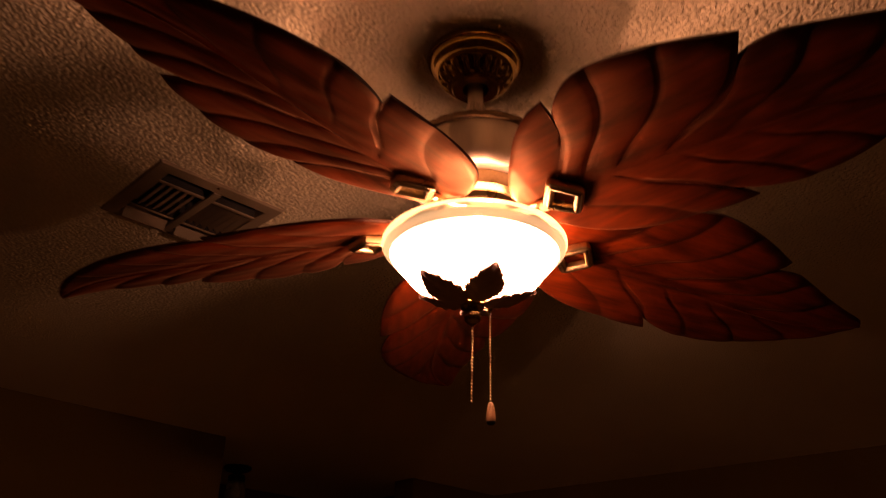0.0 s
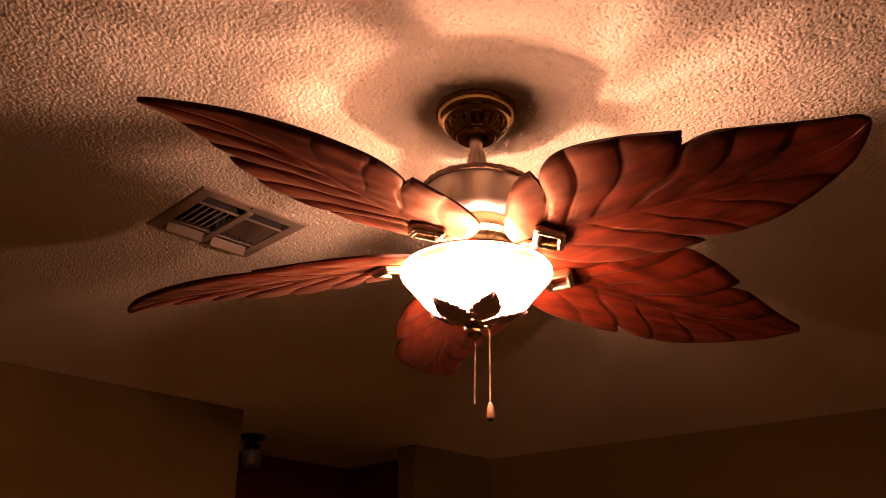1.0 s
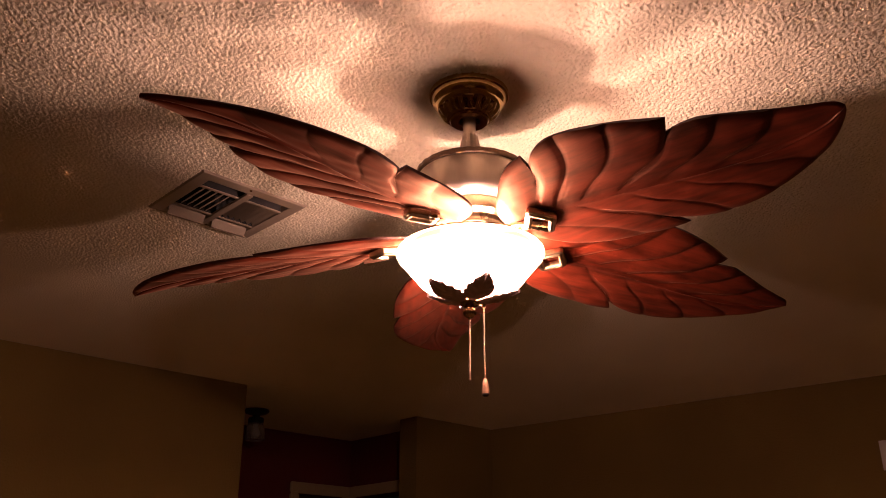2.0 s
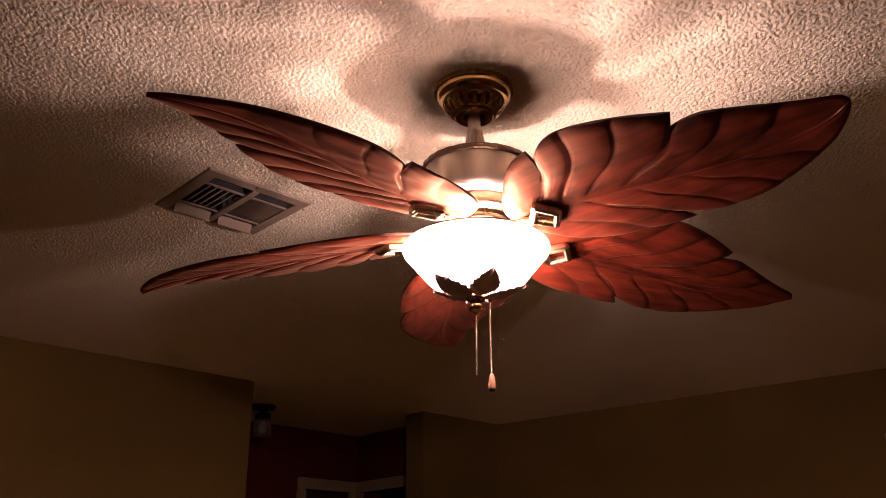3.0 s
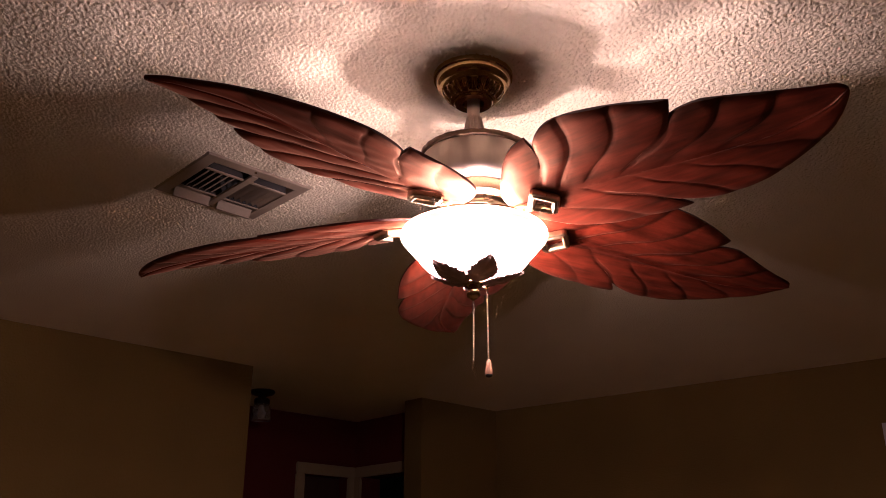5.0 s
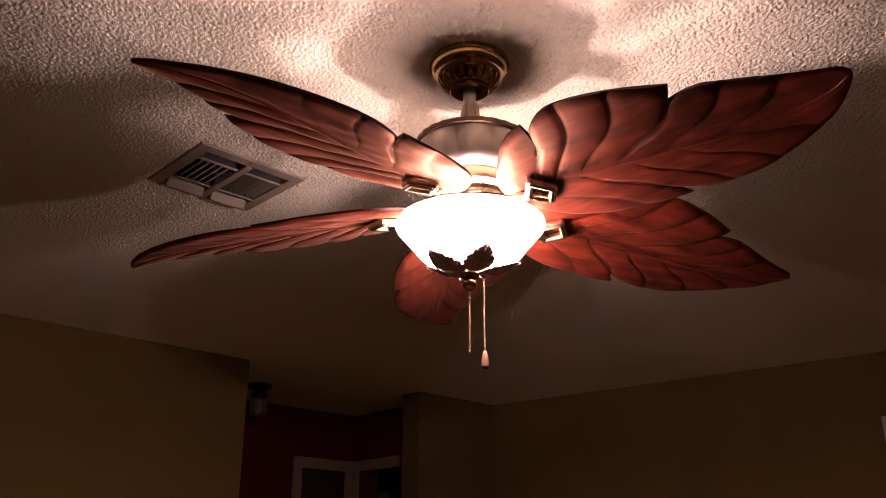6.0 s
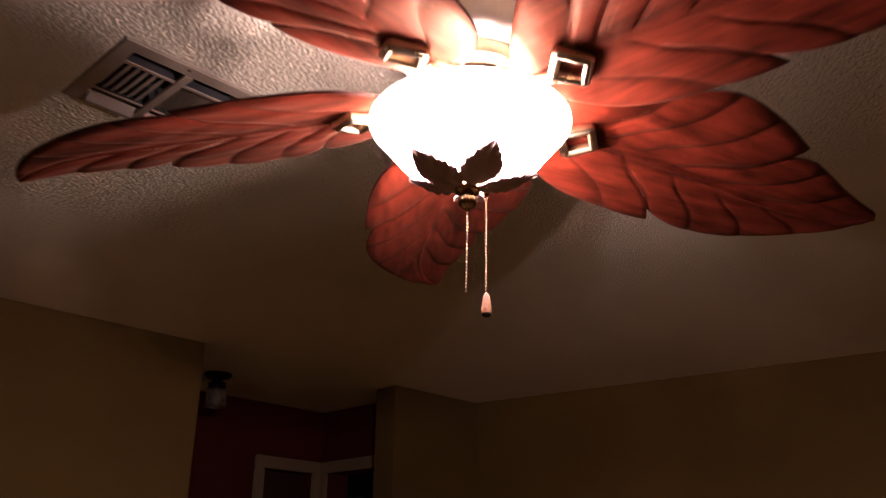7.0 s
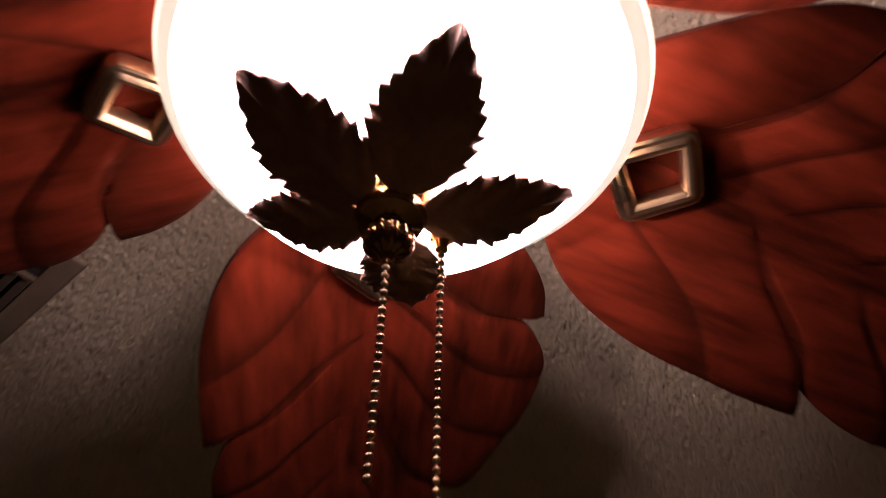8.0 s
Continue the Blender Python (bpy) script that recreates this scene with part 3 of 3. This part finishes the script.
def seat(angle, droop, pitch):
    """A blade's pose: it droops towards its tip and is pitched; the whole wheel hangs a little out of true."""
    a = radians(angle)
    droop += -0.0034 * math.cos(a) + 0.0118 * math.sin(a)
    pitch += 0.0034 * math.sin(a) + 0.0118 * math.cos(a)
    return pose(0, 0, 2.1645, 0, 0, angle) @ pose(0, 0, 0, 0, -math.degrees(math.atan(droop)), 0) @ pose(0, 0, 0, math.degrees(math.atan(pitch)), 0, 0)


# angle, droop and pitch of each blade; two of them hang differently from the rest
SEATS = [(20, -0.067, -0.2415), (92.6, -0.034, -0.270), (164, -0.067, -0.2415), (232.0, -0.055, -0.2415), (308, -0.067, -0.2415)]

for turn, droop, pitch in SEATS:
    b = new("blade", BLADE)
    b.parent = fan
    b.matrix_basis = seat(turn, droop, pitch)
    b["label"] = "reddish mahogany blade carved as a leaf"
    for name, me, m in (("blade_bracket", BRACKET, pose(0, 0, -0.003)), ("bracket_arm", ARM, pose(0, 0, -0.002))):
        ob = new(name, me)
        ob.parent, ob.matrix_basis = b, m
        if name == "blade_bracket":
            ob["label"] = "open four-sided dull brass bracket"

# Light bowl and what hangs from it.
AXIS = pose(-0.005, 0.006, 0)
bowl_bm = lathe([(0.110, 2.1395), (0.118, 2.1390), (0.1235, 2.1370), (0.1262, 2.1330), (0.1264, 2.1290), (0.1240, 2.1235), (0.1200, 2.1190), (0.1165, 2.1178), (0.1150, 2.1150),
                                 (0.1120, 2.1110), (0.1060, 2.1035), (0.1000, 2.0970), (0.0962, 2.0922), (0.0920, 2.0862), (0.0860, 2.0795), (0.0780, 2.0735), (0.0680, 2.0690),
                                 (0.0560, 2.0662), (0.0400, 2.0645), (0.0200, 2.0640), (0.0060, 2.0640)], 96)
for f in bowl_bm.faces:
    height = f.calc_center_median().z
    f.material_index = 2 if height > 2.1235 else 1 if height > 2.1158 else 0
bowl = part("glass_bowl", bowl_bm, [BOWL, RIM, LIP], fan, "glowing frosted white glass bowl with a stepped rim", AXIS, 60)
part("bowl_ring", lathe([(0.111, 2.1402), (0.115, 2.1410), (0.1155, 2.1435), (0.111, 2.1445), (0.107, 2.1435), (0.107, 2.1410), (0.111, 2.1402)], 72), BRASS, fan, "", AXIS)

HUB = pose(-0.007, 0.022, -0.001)
finial = part("finial", lathe([(0.0, 2.0638), (0.0185, 2.0636), (0.0205, 2.0612), (0.0200, 2.0570), (0.0165, 2.0545), (0.0170, 2.0505), (0.0155, 2.0475), (0.0105, 2.0455), (0.0080, 2.0440),
                               (0.0095, 2.0425), (0.0118, 2.0385), (0.0122, 2.0345), (0.0108, 2.0300), (0.0075, 2.0270), (0.0040, 2.0255), (0.0024, 2.0225), (0.0, 2.0220)], 96, 12, 0.0012, (2.027, 2.0415)), BRASS, fan, "ribbed brass finial under the bowl", HUB)


def ornament_leaf():
    """A serrated cast leaf that runs out from the finial under the bowl; x runs outwards."""
    bm = bmesh.new()
    NS, NW = 60, 7
    top = []
    for i in range(NS + 1):
        s = i / NS
        half = 0.0262 * math.sin(math.pi * s ** 0.80) ** 0.72 * (1 - 0.20 * s) + 0.0035 * (1 - s)
        saw = 1 - 0.17 * (1 - ((s * 9) % 1)) * min(1, s * 5) * (1 if s < 0.97 else 0)
        half = max(half * saw, 0.0002)
        x = 0.012 + 0.076 * s
        z = 2.0520 + 0.0075 * math.sin(min(1, s * 1.3) * math.pi / 2) + 0.0135 * max(0, (s - 0.45) / 0.55) ** 1.5
        row = []
        for j in range(-NW, NW + 1):
            w = j / NW
            fold = 0.0030 * abs(w) ** 1.3 - 0.0016 * math.cos(math.pi * (s * 9 - abs(w) * 2.0)) * (0.2 + abs(w)) * min(1, s * 4) * (1 - s) ** 0.3
            rib = -0.0014 * math.exp(-(w / 0.12) ** 2)
            row.append(bm.verts.new((x + 0.35 * half * abs(w) * (1 - s), half * w, z - 0.0015 + fold * 0.7 + rib)))
        top.append(row)
    for i in range(NS):
        for j in range(2 * NW):
            bm.faces.new((top[i][j], top[i + 1][j], top[i + 1][j + 1], top[i][j + 1]))
    got = bmesh.ops.extrude_face_region(bm, geom=bm.faces[:])
    for v in got["geom"]:
        if isinstance(v, bmesh.types.BMVert):
            v.co.z += 0.0014
    return bm


ORNAMENT = mesh_of("ornament_leaf", ornament_leaf(), LEAF, 60)
for turn, size, wide in ((-139, 1.04, 1.0), (-73.5, 1.065, 0.98), (-1.5, 0.98, 0.90), (82, 0.95, 0.9), (163, 0.86, 0.95)):
    ob = new("ornament_leaf", ORNAMENT)
    ob.parent = fan
    ob.matrix_basis = HUB @ pose(0, 0, 0, 0, 0, turn) @ Matrix.Diagonal((size, size * wide, 1, 1))
    ob["label"] = "serrated cast bronze leaf"


def bead_chain(points, step, radius):
    """A ball chain: beads on a thin wire along the points."""
    bm = bmesh.new()
    line = smooth_line(points, max(2, int(sum((Vector(b) - Vector(a)).length for a, b in zip(points, points[1:])) / step)))
    for p in line:
        bmesh.ops.create_icosphere(bm, subdivisions=2, radius=radius, matrix=Matrix.Translation(p))
    for p, q in zip(line, line[1:]):
        d = q - p
        m = Matrix.Translation((p + q) / 2) @ d.to_track_quat("Z", "Y").to_matrix().to_4x4()
        bmesh.ops.create_cone(bm, segments=6, radius1=radius * 0.3, radius2=radius * 0.3, depth=d.length, cap_ends=False, matrix=m)
    return bm


part("pull_chain", bead_chain([(-0.007, 0.0222, 2.023), (-0.007, 0.029, 1.98), (-0.0075, 0.037, 1.923)], 0.0043, 0.00180), SILVERED, fan, "bare brass ball chain without a fob")
FX, FY = 0.019, 0.062
long_chain = part("pull_chain", bead_chain([(0.0176, 0.0400, 2.051), (0.018, 0.050, 2.00), (FX, FY, 1.929)], 0.0043, 0.00180), SILVERED, fan, "brass ball chain with a wooden fob")
part("ferrule", lathe([(0, 2.066), (0.0060, 2.065), (0.0060, 2.056), (0.0035, 2.053), (0.0030, 2.049), (0.0, 2.049)], 16), BRASS, long_chain, "", pose(0.0176, 0.0398, 0))
FOB_AT = pose(FX, FY, 0.0075)
part("fob", lathe([(0.0, 1.9225), (0.0022, 1.9222), (0.0036, 1.9205), (0.0047, 1.9160), (0.0058, 1.9085), (0.0066, 1.902), (0.0067, 1.899), (0.0060, 1.8965)], 28), FOB, long_chain, "pale turned wooden fob", FOB_AT)
part("fob_end", lathe([(0.0060, 1.8967), (0.0058, 1.8945), (0.0040, 1.8925), (0.0, 1.8920)], 28), BLACK, long_chain, "dark cap", FOB_AT)

# ---------- hallway lamp and wall fitting ----------
lamp = new("hall_ceiling_lamp")
lamp.matrix_basis = TURN @ pose(1.235, 2.64, H)
tagged(lamp, "small unlit black ceiling lamp with clear glass shade", "ceiling lamp")
part("ceiling_plate", lathe([(0, 0), (0.058, 0), (0.060, -0.008), (0.050, -0.018), (0.020, -0.026), (0.014, -0.04), (0.0, -0.04)], 32), BLACK, lamp)
part("lamp_holder", lathe([(0.0, -0.036), (0.034, -0.038), (0.038, -0.046), (0.036, -0.066), (0.030, -0.070), (0.0, -0.070)], 32), BLACK, lamp)
part("glass_shade", lathe([(0.034, -0.064), (0.040, -0.075), (0.044, -0.10), (0.046, -0.14), (0.044, -0.142), (0.042, -0.10), (0.037, -0.077), (0.032, -0.066)], 32), GLASS, lamp, "clear glass cylinder")
part("bulb", lathe([(0.0, -0.070), (0.010, -0.070), (0.011, -0.084), (0.020, -0.10), (0.022, -0.112), (0.016, -0.126), (0.0, -0.132)], 24), PLASTIC, lamp, "unlit white bulb")

box_at = skew @ pose(0, -2.02, 2.122)
fitting = new("wall_chime")
fitting.matrix_basis = TURN @ box_at
tagged(fitting, "small off-white plastic box fixed high on tan wall", "wall fitting")
part("cover", box((-0.035, -0.075, -0.052), (0.0, 0.075, 0.052), 0.006), PLASTIC, fitting)
part("back_plate", box((-0.006, -0.082, -0.058), (0.0, 0.082, 0.058), 0.002), PLASTIC, fitting)
